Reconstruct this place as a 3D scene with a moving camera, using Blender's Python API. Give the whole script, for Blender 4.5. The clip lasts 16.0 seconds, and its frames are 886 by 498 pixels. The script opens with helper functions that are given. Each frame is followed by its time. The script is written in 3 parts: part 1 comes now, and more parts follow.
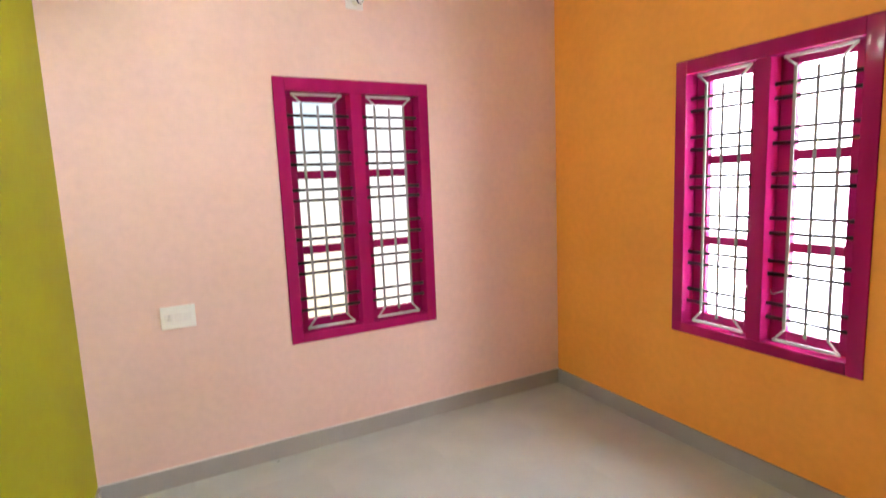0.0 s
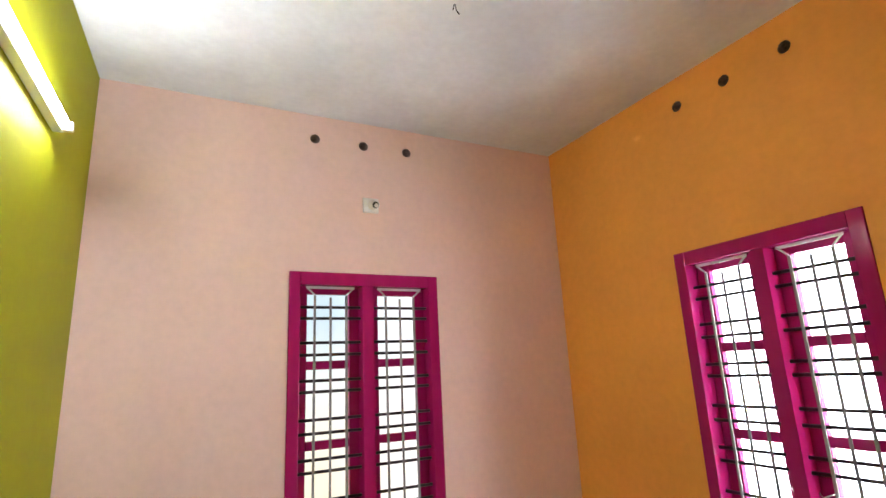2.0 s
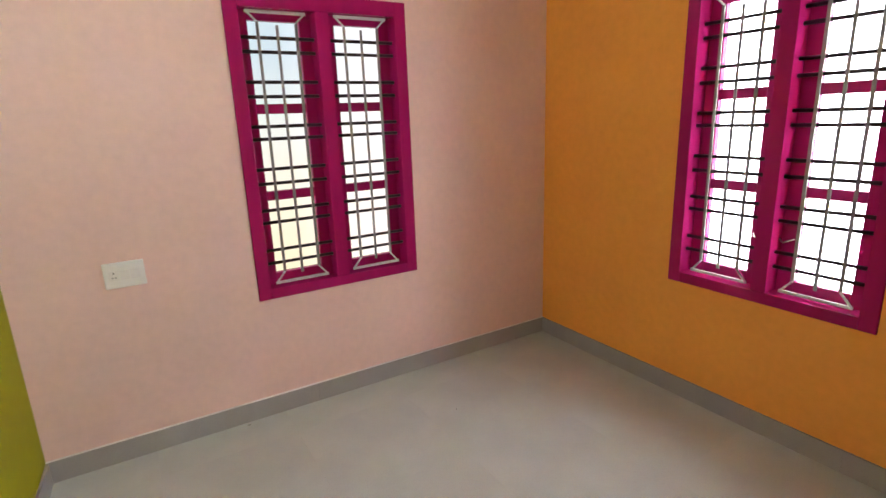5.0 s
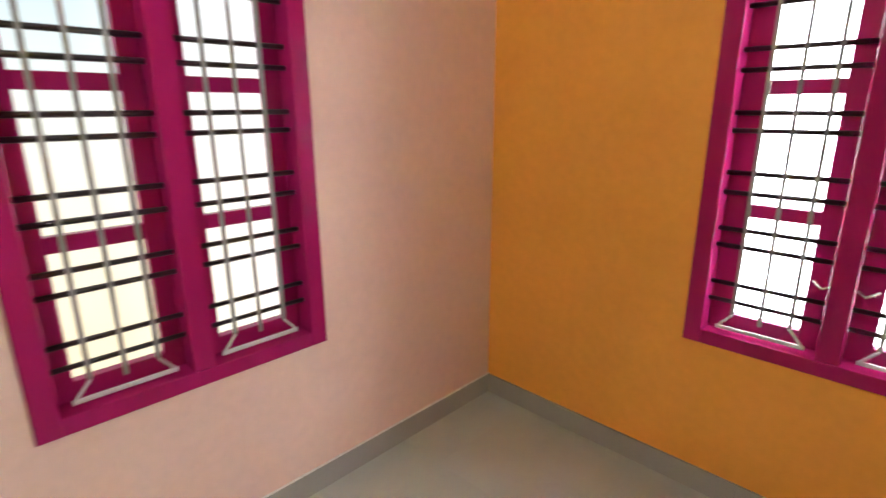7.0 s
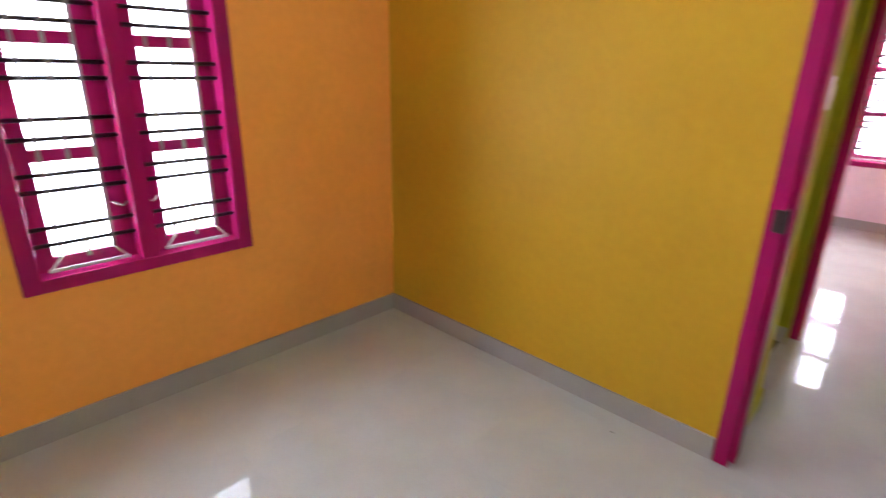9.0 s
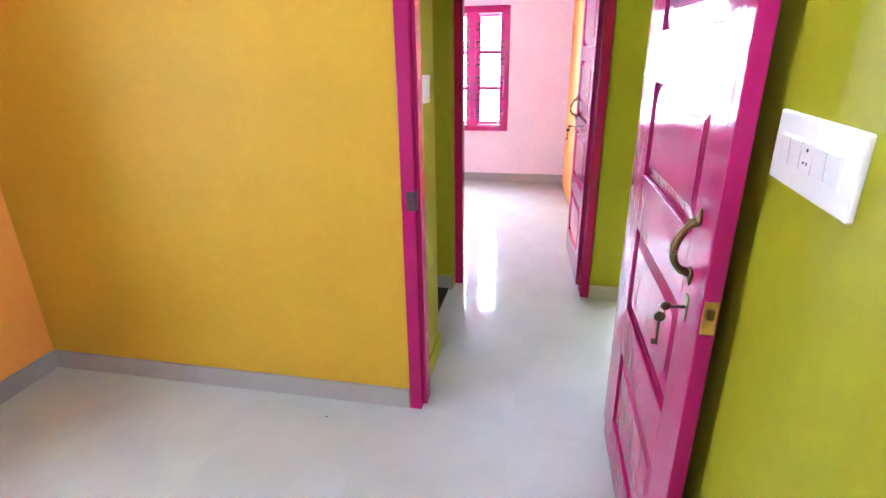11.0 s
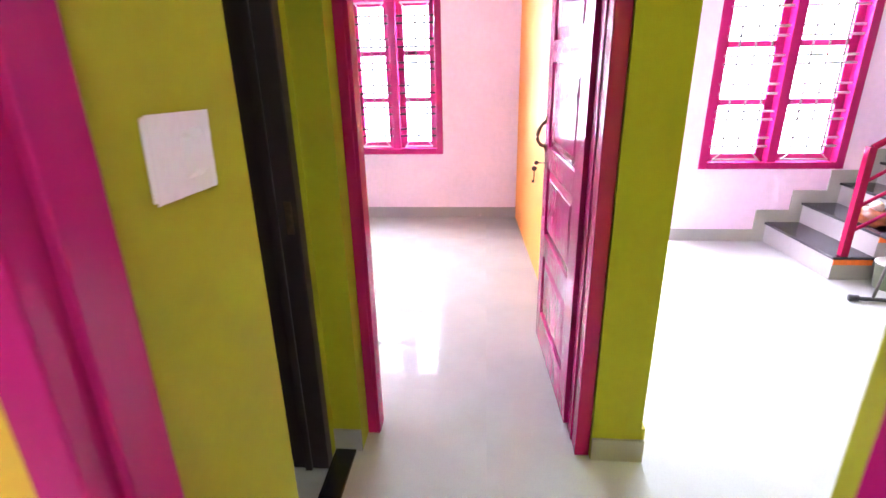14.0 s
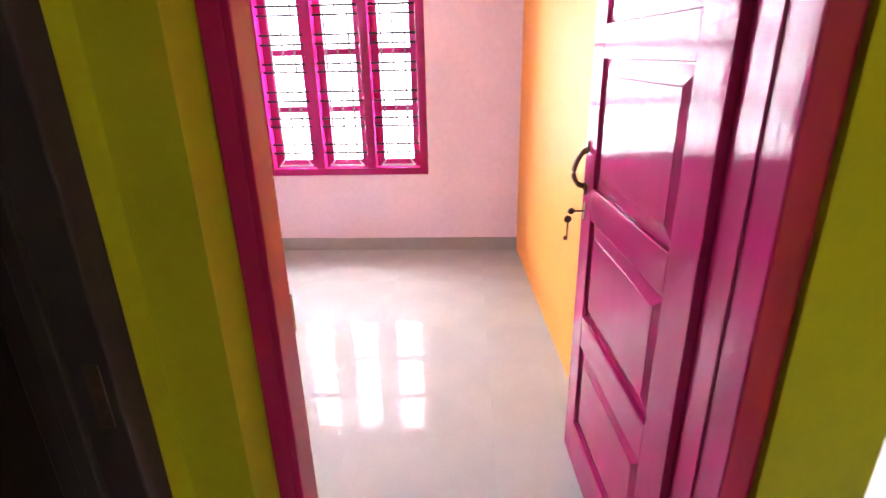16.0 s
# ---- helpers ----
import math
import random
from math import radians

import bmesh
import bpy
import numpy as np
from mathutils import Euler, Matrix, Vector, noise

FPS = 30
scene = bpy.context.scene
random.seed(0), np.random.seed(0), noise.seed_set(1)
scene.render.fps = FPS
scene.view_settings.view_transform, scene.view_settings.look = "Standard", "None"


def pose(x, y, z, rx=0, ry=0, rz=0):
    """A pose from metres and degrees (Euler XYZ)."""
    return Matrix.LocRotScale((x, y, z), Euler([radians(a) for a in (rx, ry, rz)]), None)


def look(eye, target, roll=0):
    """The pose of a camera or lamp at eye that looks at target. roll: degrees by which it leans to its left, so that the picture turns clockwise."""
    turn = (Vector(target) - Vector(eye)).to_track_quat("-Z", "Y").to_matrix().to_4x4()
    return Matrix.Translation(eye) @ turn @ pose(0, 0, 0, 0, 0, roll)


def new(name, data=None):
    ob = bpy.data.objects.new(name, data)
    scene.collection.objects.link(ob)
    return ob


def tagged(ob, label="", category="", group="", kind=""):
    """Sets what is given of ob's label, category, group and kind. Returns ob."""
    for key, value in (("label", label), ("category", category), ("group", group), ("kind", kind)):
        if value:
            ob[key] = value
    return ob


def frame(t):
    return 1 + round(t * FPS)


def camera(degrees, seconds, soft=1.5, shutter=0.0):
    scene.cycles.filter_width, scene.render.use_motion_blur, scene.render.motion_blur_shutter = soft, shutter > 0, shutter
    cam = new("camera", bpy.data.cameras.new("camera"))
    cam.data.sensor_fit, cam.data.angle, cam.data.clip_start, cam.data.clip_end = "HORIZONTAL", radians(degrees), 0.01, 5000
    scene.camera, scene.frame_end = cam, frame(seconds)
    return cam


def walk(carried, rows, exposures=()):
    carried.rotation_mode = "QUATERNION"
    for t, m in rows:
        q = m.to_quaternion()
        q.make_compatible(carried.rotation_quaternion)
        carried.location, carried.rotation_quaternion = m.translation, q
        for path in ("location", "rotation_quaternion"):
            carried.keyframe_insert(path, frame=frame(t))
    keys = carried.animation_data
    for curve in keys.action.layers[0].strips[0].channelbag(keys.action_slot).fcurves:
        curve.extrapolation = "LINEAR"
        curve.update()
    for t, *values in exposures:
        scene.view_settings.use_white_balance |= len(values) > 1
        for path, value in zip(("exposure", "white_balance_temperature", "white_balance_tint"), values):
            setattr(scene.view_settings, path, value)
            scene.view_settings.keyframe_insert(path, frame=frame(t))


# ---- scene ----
cam = camera(81.1, 16.0, soft=1.5, shutter=0.4)
PATH = [
    (0, (0.661, -0.092, 1.48), (1.583, 1.663, 1.22), -2.3),
    (0.5, (0.659, -0.095, 1.499), (1.588, 1.676, 1.531), -2.4),
    (1, (0.695, -0.108, 1.484), (1.59, 1.65, 1.81), -2.5),
    (1.5, (0.687, -0.1, 1.478), (1.577, 1.633, 1.929), -2.6),
    (2, (0.691, -0.108, 1.48), (1.573, 1.627, 1.939), -2.7),
    (2.5, (0.694, -0.119, 1.485), (1.584, 1.644, 1.801), -2.6),
    (3, (0.671, -0.114, 1.477), (1.587, 1.664, 1.518), -2.6),
    (3.5, (0.677, -0.114, 1.473), (1.588, 1.646, 1.205), -2.4),
    (4, (0.711, -0.099, 1.487), (1.597, 1.642, 1.061), -2.3),
    (4.2, (0.704, -0.067, 1.485), (1.597, 1.665, 1.033), -2.4),
    (6.3, (0.974, 0.783, 1.474), (2.136, 2.327, 0.96), -0.2),
    (6.5, (1.038, 0.883, 1.479), (2.192, 2.428, 0.952), -0.5),
    (7, (1.108, 1.155, 1.478), (2.482, 2.508, 0.945), -0.2),
    (7.5, (1.196, 1.363, 1.476), (2.939, 2.146, 0.884), 0.7),
    (8, (1.106, 1.542, 1.472), (3.009, 1.609, 0.86), 1.4),
    (8.5, (0.878, 1.699, 1.436), (2.607, 0.918, 0.805), 1.3),
    (9, (0.728, 1.954, 1.442), (2.044, 0.597, 0.789), 0.9),
    (9.5, (0.575, 2.033, 1.464), (1.55, 0.418, 0.799), -0.8),
    (10, (0.532, 2.079, 1.524), (1.225, 0.334, 0.835), -1.4),
    (10.2, (0.557, 2.077, 1.542), (1.158, 0.303, 0.841), -1.3),
    (12.3, (0.576, 1.334, 1.541), (0.844, -0.515, 0.827), -1.0),
    (12.5, (0.588, 1.247, 1.532), (0.846, -0.604, 0.819), -1.1),
    (13, (0.646, 0.950, 1.532), (0.891, -0.902, 0.818), -1.1),
    (13.5, (0.660, 0.660, 1.517), (0.867, -1.199, 0.808), -1.3),
    (14, (0.669, 0.377, 1.514), (0.825, -1.485, 0.802), -1.2),
    (14.5, (0.708, 0.128, 1.505), (0.82, -1.738, 0.794), -1.2),
    (15, (0.711, -0.114, 1.502), (0.801, -1.981, 0.789), -1.2),
    (15.5, (0.685, -0.408, 1.504), (0.763, -2.275, 0.791), -0.9),
    (16, (0.750, -0.556, 1.485), (0.848, -2.424, 0.776), -1.3),
]
EXPOSURES = [
    (0.0, 0.85, 6500, 22), (0.7, 0.55, 6500, 22), (1.5, 0.45, 6400, 19), (2.2, 0.47, 6400, 19), (3.5, 0.32, 6500, 23), (4.2, 0.28, 6550, 23),
    (7.0, 0.58, 6650, 18), (8.0, 0.64, 6150, 20), (8.5, 0.66, 5900, 25), (9.0, 0.64, 6050, 24), (9.5, 0.75, 6000, 22), (10.2, 1.36, 5650, 21),
    (12.3, 1.38, 5200, 23), (13.0, 1.42, 5150, 22), (13.5, 1.42, 5350, 22), (14.0, 1.38, 5650, 25), (14.5, 1.05, 6050, 27), (15.0, 0.86, 6250, 27), (16.0, 0.89, 6400, 28),
]
walk(cam, [(t, look(eye, target, roll)) for t, eye, target, roll in PATH], EXPOSURES)

# ---- light ----
world = bpy.data.worlds.new("sky")
scene.world = world
world.use_nodes = True
_wn = world.node_tree
_sky = _wn.nodes.new("ShaderNodeTexSky")
_sky.sky_type, _sky.sun_disc = "NISHITA", False
_sky.sun_elevation, _sky.sun_rotation = radians(58), radians(120)
_wn.links.new(_sky.outputs[0], _wn.nodes["Background"].inputs[0])
_wn.nodes["Background"].inputs[1].default_value = 0.1
sun = new("sun", bpy.data.lights.new("sun", "SUN"))
sun.data.energy, sun.data.angle, sun.data.color = 1.0, radians(12), (1.0, 0.95, 0.88)
sun.matrix_world = look((0, 0, 20), (-6.0, 3.5, 9.0))


def window_daylight(name, eye, target, w, h, watts, c):
    """An area lamp just outside a window's shutters, standing in for the sky's light."""
    lamp = new(name, bpy.data.lights.new(name, "AREA"))
    lamp.data.shape, lamp.data.size, lamp.data.size_y = "RECTANGLE", w, h
    lamp.data.energy, lamp.data.color = watts, c
    lamp.matrix_world = look(eye, target)
    return lamp


window_daylight("daylight_east", (3.25, 1.3345, 1.328), (0.0, 1.3345, 1.328), 0.88, 1.40, 40.0, (0.84, 0.94, 1.0))
window_daylight("daylight_south", (1.6815, -4.65, 1.307), (1.6815, 0.0, 1.307), 1.22, 1.35, 138.0, (0.90, 0.96, 1.0))


# ---- materials ----
def material(name):
    m = bpy.data.materials.new(name)
    m.use_nodes = True
    t = m.node_tree
    return m, t, t.nodes["Principled BSDF"]


def coords(t, scale=1.0, kind="Object"):
    c = t.nodes.new("ShaderNodeTexCoord")
    mp = t.nodes.new("ShaderNodeMapping")
    mp.inputs["Scale"].default_value = (scale, scale, scale) if isinstance(scale, (int, float)) else scale
    t.links.new(c.outputs[kind], mp.inputs[0])
    return mp.outputs[0]


def noise_node(t, vec, scale, detail=4.0, rough=0.55):
    n = t.nodes.new("ShaderNodeTexNoise")
    n.inputs["Scale"].default_value, n.inputs["Detail"].default_value, n.inputs["Roughness"].default_value = scale, detail, rough
    t.links.new(vec, n.inputs["Vector"])
    return n.outputs["Fac"]


def ramp(t, fac, stops):
    r = t.nodes.new("ShaderNodeValToRGB")
    e = r.color_ramp.elements
    while len(e) < len(stops):
        e.new(0.5)
    for k, (p, c) in zip(e, stops):
        k.position, k.color = p, (*c, 1)
    t.links.new(fac, r.inputs[0])
    return r.outputs[0]


def bump(t, b, height, strength, distance):
    n = t.nodes.new("ShaderNodeBump")
    n.inputs["Strength"].default_value, n.inputs["Distance"].default_value = strength, distance
    t.links.new(height, n.inputs["Height"])
    t.links.new(n.outputs[0], b.inputs["Normal"])


def tint(c, k):
    return tuple(min(1.0, v * k) for v in c)


def mixed(t, a, b_, fac):
    m = t.nodes.new("ShaderNodeMix")
    m.data_type = "RGBA"
    m.blend_type = "MULTIPLY"
    m.inputs[0].default_value = fac
    t.links.new(a, m.inputs[6])
    t.links.new(b_, m.inputs[7])
    return m.outputs[2]


def wall_paint(name, c, rough=0.55, relief=0.22, low=0.93, high=1.04):
    """Emulsion on plaster: broad roller clouds, faint smudges, fine orange-peel relief."""
    m, t, b = material(name)
    v = coords(t)
    broad = ramp(t, noise_node(t, v, 1.6, 5), [(0.3, tint(c, low)), (0.7, tint(c, high))])
    fine = ramp(t, noise_node(t, v, 23.0, 6), [(0.3, (0.925, 0.925, 0.925)), (0.65, (1, 1, 1))])
    t.links.new(mixed(t, broad, fine, 0.8), b.inputs["Base Color"])
    b.inputs["Roughness"].default_value = rough
    b.inputs["Specular IOR Level"].default_value = 0.22
    bump(t, b, noise_node(t, v, 140.0, 5, 0.6), relief, 0.004)
    return m


def gloss_paint(name, c, rough=0.10, relief=0.15):
    """Brushed enamel: glossy, slightly wavy coat with darker streaks."""
    m, t, b = material(name)
    v = coords(t, (1, 1, 0.25))
    col = ramp(t, noise_node(t, v, 9.0, 5), [(0.3, tint(c, 0.86)), (0.7, tint(c, 1.08))])
    t.links.new(col, b.inputs["Base Color"])
    b.inputs["Roughness"].default_value = rough
    b.inputs["IOR"].default_value = 1.5
    b.inputs["Specular IOR Level"].default_value = 0.17
    w = noise_node(t, coords(t, (1, 1, 0.3)), 26.0, 4)
    bump(t, b, w, relief, 0.01)
    return m


def plain(name, c, rough=0.5, metal=0.0, vary=0.12, scale=30.0, relief=0.05):
    m, t, b = material(name)
    v = coords(t)
    col = ramp(t, noise_node(t, v, scale, 5), [(0.25, tint(c, 1 - vary)), (0.75, tint(c, 1 + vary))])
    t.links.new(col, b.inputs["Base Color"])
    b.inputs["Roughness"].default_value, b.inputs["Metallic"].default_value = rough, metal
    bump(t, b, noise_node(t, v, scale * 6, 3), relief, 0.002)
    return m


def tile_floor(name, c, rough, shine):
    """Polished vitrified tile: soft cloudy body with a faint wiped sheen, pin-head flecks, slight tone shift from tile to tile."""
    m, t, b = material(name)
    v = coords(t, 1.0)
    info = t.nodes.new("ShaderNodeObjectInfo")
    tone = ramp(t, info.outputs["Random"], [(0.0, (0.985, 0.985, 0.985)), (1.0, (1, 1, 1))])
    cloud = ramp(t, noise_node(t, v, 3.2, 6), [(0.3, tint(c, 0.92)), (0.7, tint(c, 1.05))])
    fleck = ramp(t, noise_node(t, v, 160.0, 3), [(0.3, (0.9, 0.89, 0.87)), (0.5, (1, 1, 1))])
    t.links.new(mixed(t, mixed(t, cloud, fleck, 0.7), tone, 1.0), b.inputs["Base Color"])
    b.inputs["Specular IOR Level"].default_value = shine
    smear = t.nodes.new("ShaderNodeMapRange")
    smear.inputs["To Min"].default_value, smear.inputs["To Max"].default_value = rough * 0.7, rough * 1.5
    t.links.new(noise_node(t, v, 2.3, 5), smear.inputs[0])
    t.links.new(smear.outputs[0], b.inputs["Roughness"])
    b.inputs["Coat Weight"].default_value, b.inputs["Coat Roughness"].default_value = 0.22, 0.20
    bump(t, b, noise_node(t, v, 5.0, 2), 0.015, 0.004)
    return m


def glowing(name, build):
    m = bpy.data.materials.new(name)
    m.use_nodes = True
    t = m.node_tree
    t.nodes.remove(t.nodes["Principled BSDF"])
    e = t.nodes.new("ShaderNodeEmission")
    t.links.new(e.outputs[0], t.nodes["Material Output"].inputs[0])
    build(t, e)
    return m


PINK = wall_paint("pink_emulsion", (0.84, 0.60, 0.515))
ROSE = wall_paint("rose_emulsion", (0.87, 0.72, 0.785))
ORANGE = wall_paint("orange_emulsion", (0.95, 0.405, 0.072))
YELLOW = wall_paint("yellow_emulsion", (0.585, 0.352, 0.018))
GREEN = wall_paint("lime_emulsion", (0.345, 0.345, 0.003), 0.6)
MAUVE = wall_paint("mauve_emulsion", (0.83, 0.62, 0.80))
CREAM = wall_paint("cream_wall", (0.75, 0.68, 0.55))
CEIL = wall_paint("white_ceiling_paint", (0.83, 0.86, 0.86), 0.8, 0.5, 0.85, 1.08)
MAGENTA = gloss_paint("magenta_enamel", (0.36, 0.012, 0.106))
BLACK = gloss_paint("black_enamel", (0.034, 0.025, 0.029), 0.38)
TILE = tile_floor("polished_tile", (0.455, 0.470, 0.422), 0.014, 0.23)
SKIRT = tile_floor("skirting_tile", (0.385, 0.370, 0.340), 0.016, 0.75)
GROUT = plain("grout", (0.50, 0.46, 0.40), 0.7)
GRANITE = plain("dark_granite", (0.035, 0.032, 0.035), 0.18, 0, 0.4, 220.0, 0.0)
BLACKSTONE = plain("black_granite", (0.010, 0.010, 0.011), 0.22, 0, 0.4, 220.0, 0.0)
IRON = plain("dark_painted_iron", (0.012, 0.004, 0.006), 0.4)
# darker copy of the silver paint: backlit bars have their shade in the colour
BACKLIT_SILVER = plain("backlit_silver_iron", (0.27, 0.26, 0.25), 0.45)
SILVER = plain("silver_painted_iron", (0.62, 0.62, 0.62), 0.4)
BRASS = plain("antique_brass", (0.22, 0.14, 0.065), 0.33, 1.0, 0.35, 60.0)
BRIGHT_BRASS = plain("bright_brass", (0.62, 0.42, 0.12), 0.3, 0.85, 0.2, 60.0)
STEEL = plain("brushed_steel", (0.45, 0.43, 0.40), 0.35, 1.0)
BRONZE = plain("dull_bronze", (0.10, 0.065, 0.05), 0.4, 0.8, 0.3, 60.0)
WHITE = plain("white_plastic", (0.78, 0.77, 0.73), 0.3, 0, 0.03)
IVORY = plain("ivory_plastic", (0.82, 0.82, 0.77), 0.35, 0, 0.03)
BEAD = plain("white_cement", (0.80, 0.74, 0.70), 0.8)
DARK = plain("dark_plastic", (0.02, 0.02, 0.02), 0.5)
# mortar inside the vent holes, the shade in there put into its colour
SHADE = plain("shaded_mortar", (0.26, 0.18, 0.14), 0.9, 0, 0.5, 60.0)
ORANGE_LINE = plain("orange_gloss_paint", (0.80, 0.16, 0.015), 0.4)
RAILRED = gloss_paint("crimson_enamel", (0.28, 0.006, 0.045))

GLASS, _t, _b = material("window_glass")
_b.inputs["Transmission Weight"].default_value = 1.0
_b.inputs["Roughness"].default_value = 0.0
_b.inputs["IOR"].default_value = 1.02
_b.inputs["Base Color"].default_value = (0.97, 0.98, 0.98, 1)


# ---- builders ----
def link(name, bm, mat, m=None, parent=None, smooth=False):
    me = bpy.data.meshes.new(name)
    bmesh.ops.recalc_face_normals(bm, faces=bm.faces)
    bm.to_mesh(me)
    bm.free()
    for k in (mat if isinstance(mat, (list, tuple)) else [mat]):
        me.materials.append(k)
    if smooth:
        for p in me.polygons:
            p.use_smooth = True
    ob = new(name, me)
    if parent:
        ob.parent = parent
    if m is not None:
        ob.matrix_basis = m
    return ob


def part(name, bm, mat, parent, label="", m=None, smooth=False):
    ob = link(name, bm, mat, m, parent, smooth)
    return tagged(ob, label) if label else ob


def empty(name, m=None):
    ob = new(name)
    ob.empty_display_size = 0.05
    if m is not None:
        ob.matrix_basis = m
    return ob


def box(bm, x0, x1, y0, y1, z0, z1, bevel=0.0):
    r = bmesh.ops.create_cube(bm, size=1.0)
    vs = r["verts"]
    bmesh.ops.transform(bm, verts=vs, matrix=Matrix.Translation(((x0 + x1) / 2, (y0 + y1) / 2, (z0 + z1) / 2)) @ Matrix.Diagonal((x1 - x0, y1 - y0, z1 - z0, 1)))
    if bevel:
        es = list({e for v in vs for e in v.link_edges})
        bmesh.ops.bevel(bm, geom=es, offset=bevel, segments=2, profile=0.5, affect="EDGES")
    return bm


def boxed(x0, x1, y0, y1, z0, z1, bevel=0.0):
    return box(bmesh.new(), x0, x1, y0, y1, z0, z1, bevel)


def tube(bm, pts, r, sides=8, flat=1.0):
    """A rod along a line of points; flat squeezes it across."""
    pts = [Vector(p) for p in pts]
    rings = []
    for i, p in enumerate(pts):
        d = (pts[min(i + 1, len(pts) - 1)] - pts[max(i - 1, 0)]).normalized()
        q = d.to_track_quat("Z", "Y").to_matrix()
        k = r[i] if isinstance(r, (list, tuple)) else r
        rings.append([bm.verts.new(p + q @ Vector((math.cos(a) * k, math.sin(a) * k * flat, 0))) for a in [2 * math.pi * j / sides for j in range(sides)]])
    for a, b in zip(rings, rings[1:]):
        for j in range(sides):
            bm.faces.new((a[j], a[(j + 1) % sides], b[(j + 1) % sides], b[j]))
    bm.faces.new(rings[0][::-1])
    bm.faces.new(rings[-1])
    return bm


def lathe(bm, profile, m=Matrix(), sides=20):
    rings = []
    for r, z in profile:
        rings.append([bm.verts.new(m @ Vector((r * math.cos(2 * math.pi * j / sides), r * math.sin(2 * math.pi * j / sides), z))) for j in range(sides)])
    for a, b in zip(rings, rings[1:]):
        for j in range(sides):
            bm.faces.new((a[j], a[(j + 1) % sides], b[(j + 1) % sides], b[j]))
    bm.faces.new(rings[0][::-1])
    bm.faces.new(rings[-1])
    return bm


def along(p0, p1, z=0.0):
    """A frame whose x runs from p0 to p1 on the floor; its y points to the left of that, z is up."""
    a = math.atan2(p1[1] - p0[1], p1[0] - p0[0])
    return Matrix.Translation((p0[0], p0[1], z)) @ Matrix.Rotation(a, 4, "Z")


def wall(name, p0, p1, thick, mats, holes=(), z0=0.0, z1=3.0, label=""):
    """A wall whose seen face runs from p0 to p1 with the room on its right, thickness to the left. mats: face, back, reveals.
    holes: (u0, u1, z0, z1) right through."""
    L = math.hypot(p1[0] - p0[0], p1[1] - p0[1])
    us = sorted({0.0, L, *[h[0] for h in holes], *[h[1] for h in holes]})
    zs = sorted({z0, z1, *[h[2] for h in holes], *[h[3] for h in holes]})
    us = [u for u in us if -1e-6 <= u <= L + 1e-6]
    solid = {}
    for i in range(len(us) - 1):
        for k in range(len(zs) - 1):
            cu, cz = (us[i] + us[i + 1]) / 2, (zs[k] + zs[k + 1]) / 2
            solid[i, k] = not any(h[0] < cu < h[1] and h[2] < cz < h[3] for h in holes)
    bm = bmesh.new()
    cache = {}

    def v(u, y, z):
        key = (round(u, 5), round(y, 5), round(z, 5))
        if key not in cache:
            cache[key] = bm.verts.new(key)
        return cache[key]

    def quad(pts, idx):
        f = bm.faces.new([v(*p) for p in pts])
        f.material_index = idx

    for (i, k), full in solid.items():
        if not full:
            continue
        a, b, c, d = us[i], us[i + 1], zs[k], zs[k + 1]
        quad([(a, 0, c), (b, 0, c), (b, 0, d), (a, 0, d)], 0)
        quad([(a, thick, c), (a, thick, d), (b, thick, d), (b, thick, c)], 1)
        if not solid.get((i - 1, k)):
            quad([(a, 0, c), (a, 0, d), (a, thick, d), (a, thick, c)], 2)
        if not solid.get((i + 1, k)):
            quad([(b, 0, c), (b, thick, c), (b, thick, d), (b, 0, d)], 2)
        if not solid.get((i, k - 1)):
            quad([(a, 0, c), (a, thick, c), (b, thick, c), (b, 0, c)], 2)
        if not solid.get((i, k + 1)):
            quad([(a, 0, d), (b, 0, d), (b, thick, d), (a, thick, d)], 2)
    ob = link(name, bm, list(mats), along(p0, p1))
    return tagged(ob, label or "painted plaster wall", "wall", kind="structure")


def vent_hole(parent, u, z, mat, r=0.029, half=0.045, depth=0.16):
    """Round pipe hole: plaster collar flush with the wall face and a pipe running back to a dark end."""
    bm = bmesh.new()
    n = 24
    outer, inner, deep = [], [], []
    for j in range(n):
        a = 2 * math.pi * j / n
        c, s = math.cos(a), math.sin(a)
        k = half / max(abs(c), abs(s))
        outer.append(bm.verts.new((u + c * k, 0, z + s * k)))
        inner.append(bm.verts.new((u + c * r, 0, z + s * r)))
        deep.append(bm.verts.new((u + c * r, depth, z + s * r)))
    for j in range(n):
        q = (j + 1) % n
        f = bm.faces.new((outer[j], outer[q], inner[q], inner[j]))
        f.material_index = 0
        g = bm.faces.new((inner[j], inner[q], deep[q], deep[j]))
        g.material_index = 1
    e = bm.faces.new(deep)
    e.material_index = 1
    return part("vent_hole", bm, [mat, SHADE], parent, "open round vent hole through the plaster")


def skirting(name, p0, p1, mat=SKIRT, h=0.10, d=0.012, pieces=0.6, label="grey-beige tile skirting along the wall base", bead=False):
    """Skirting tiles end to end; the room is on the right of p0 to p1."""
    L = math.hypot(p1[0] - p0[0], p1[1] - p0[1])
    root = tagged(empty(name, along(p0, p1)), label, "skirting", kind="structure")
    u = 0.0
    while u < L - 0.01:
        e = min(u + pieces, L)
        part("skirting_tile", boxed(u + 0.0002, e - 0.0002, -d, -0.0005, 0.0, h), mat, root)
        u = e
    if bead:
        part("cement_bead", boxed(0.0, L, -d * 0.8, -0.0006, h + 0.0002, h + 0.0045, 0.001), BEAD, root, "white cement line along the skirting's top edge")
    return root


# ---- windows ----
ROD_Z = (0.172, 0.238, 0.378, 0.439, 0.569, 0.638, 0.781, 0.839, 0.976, 1.041, 1.174, 1.236)


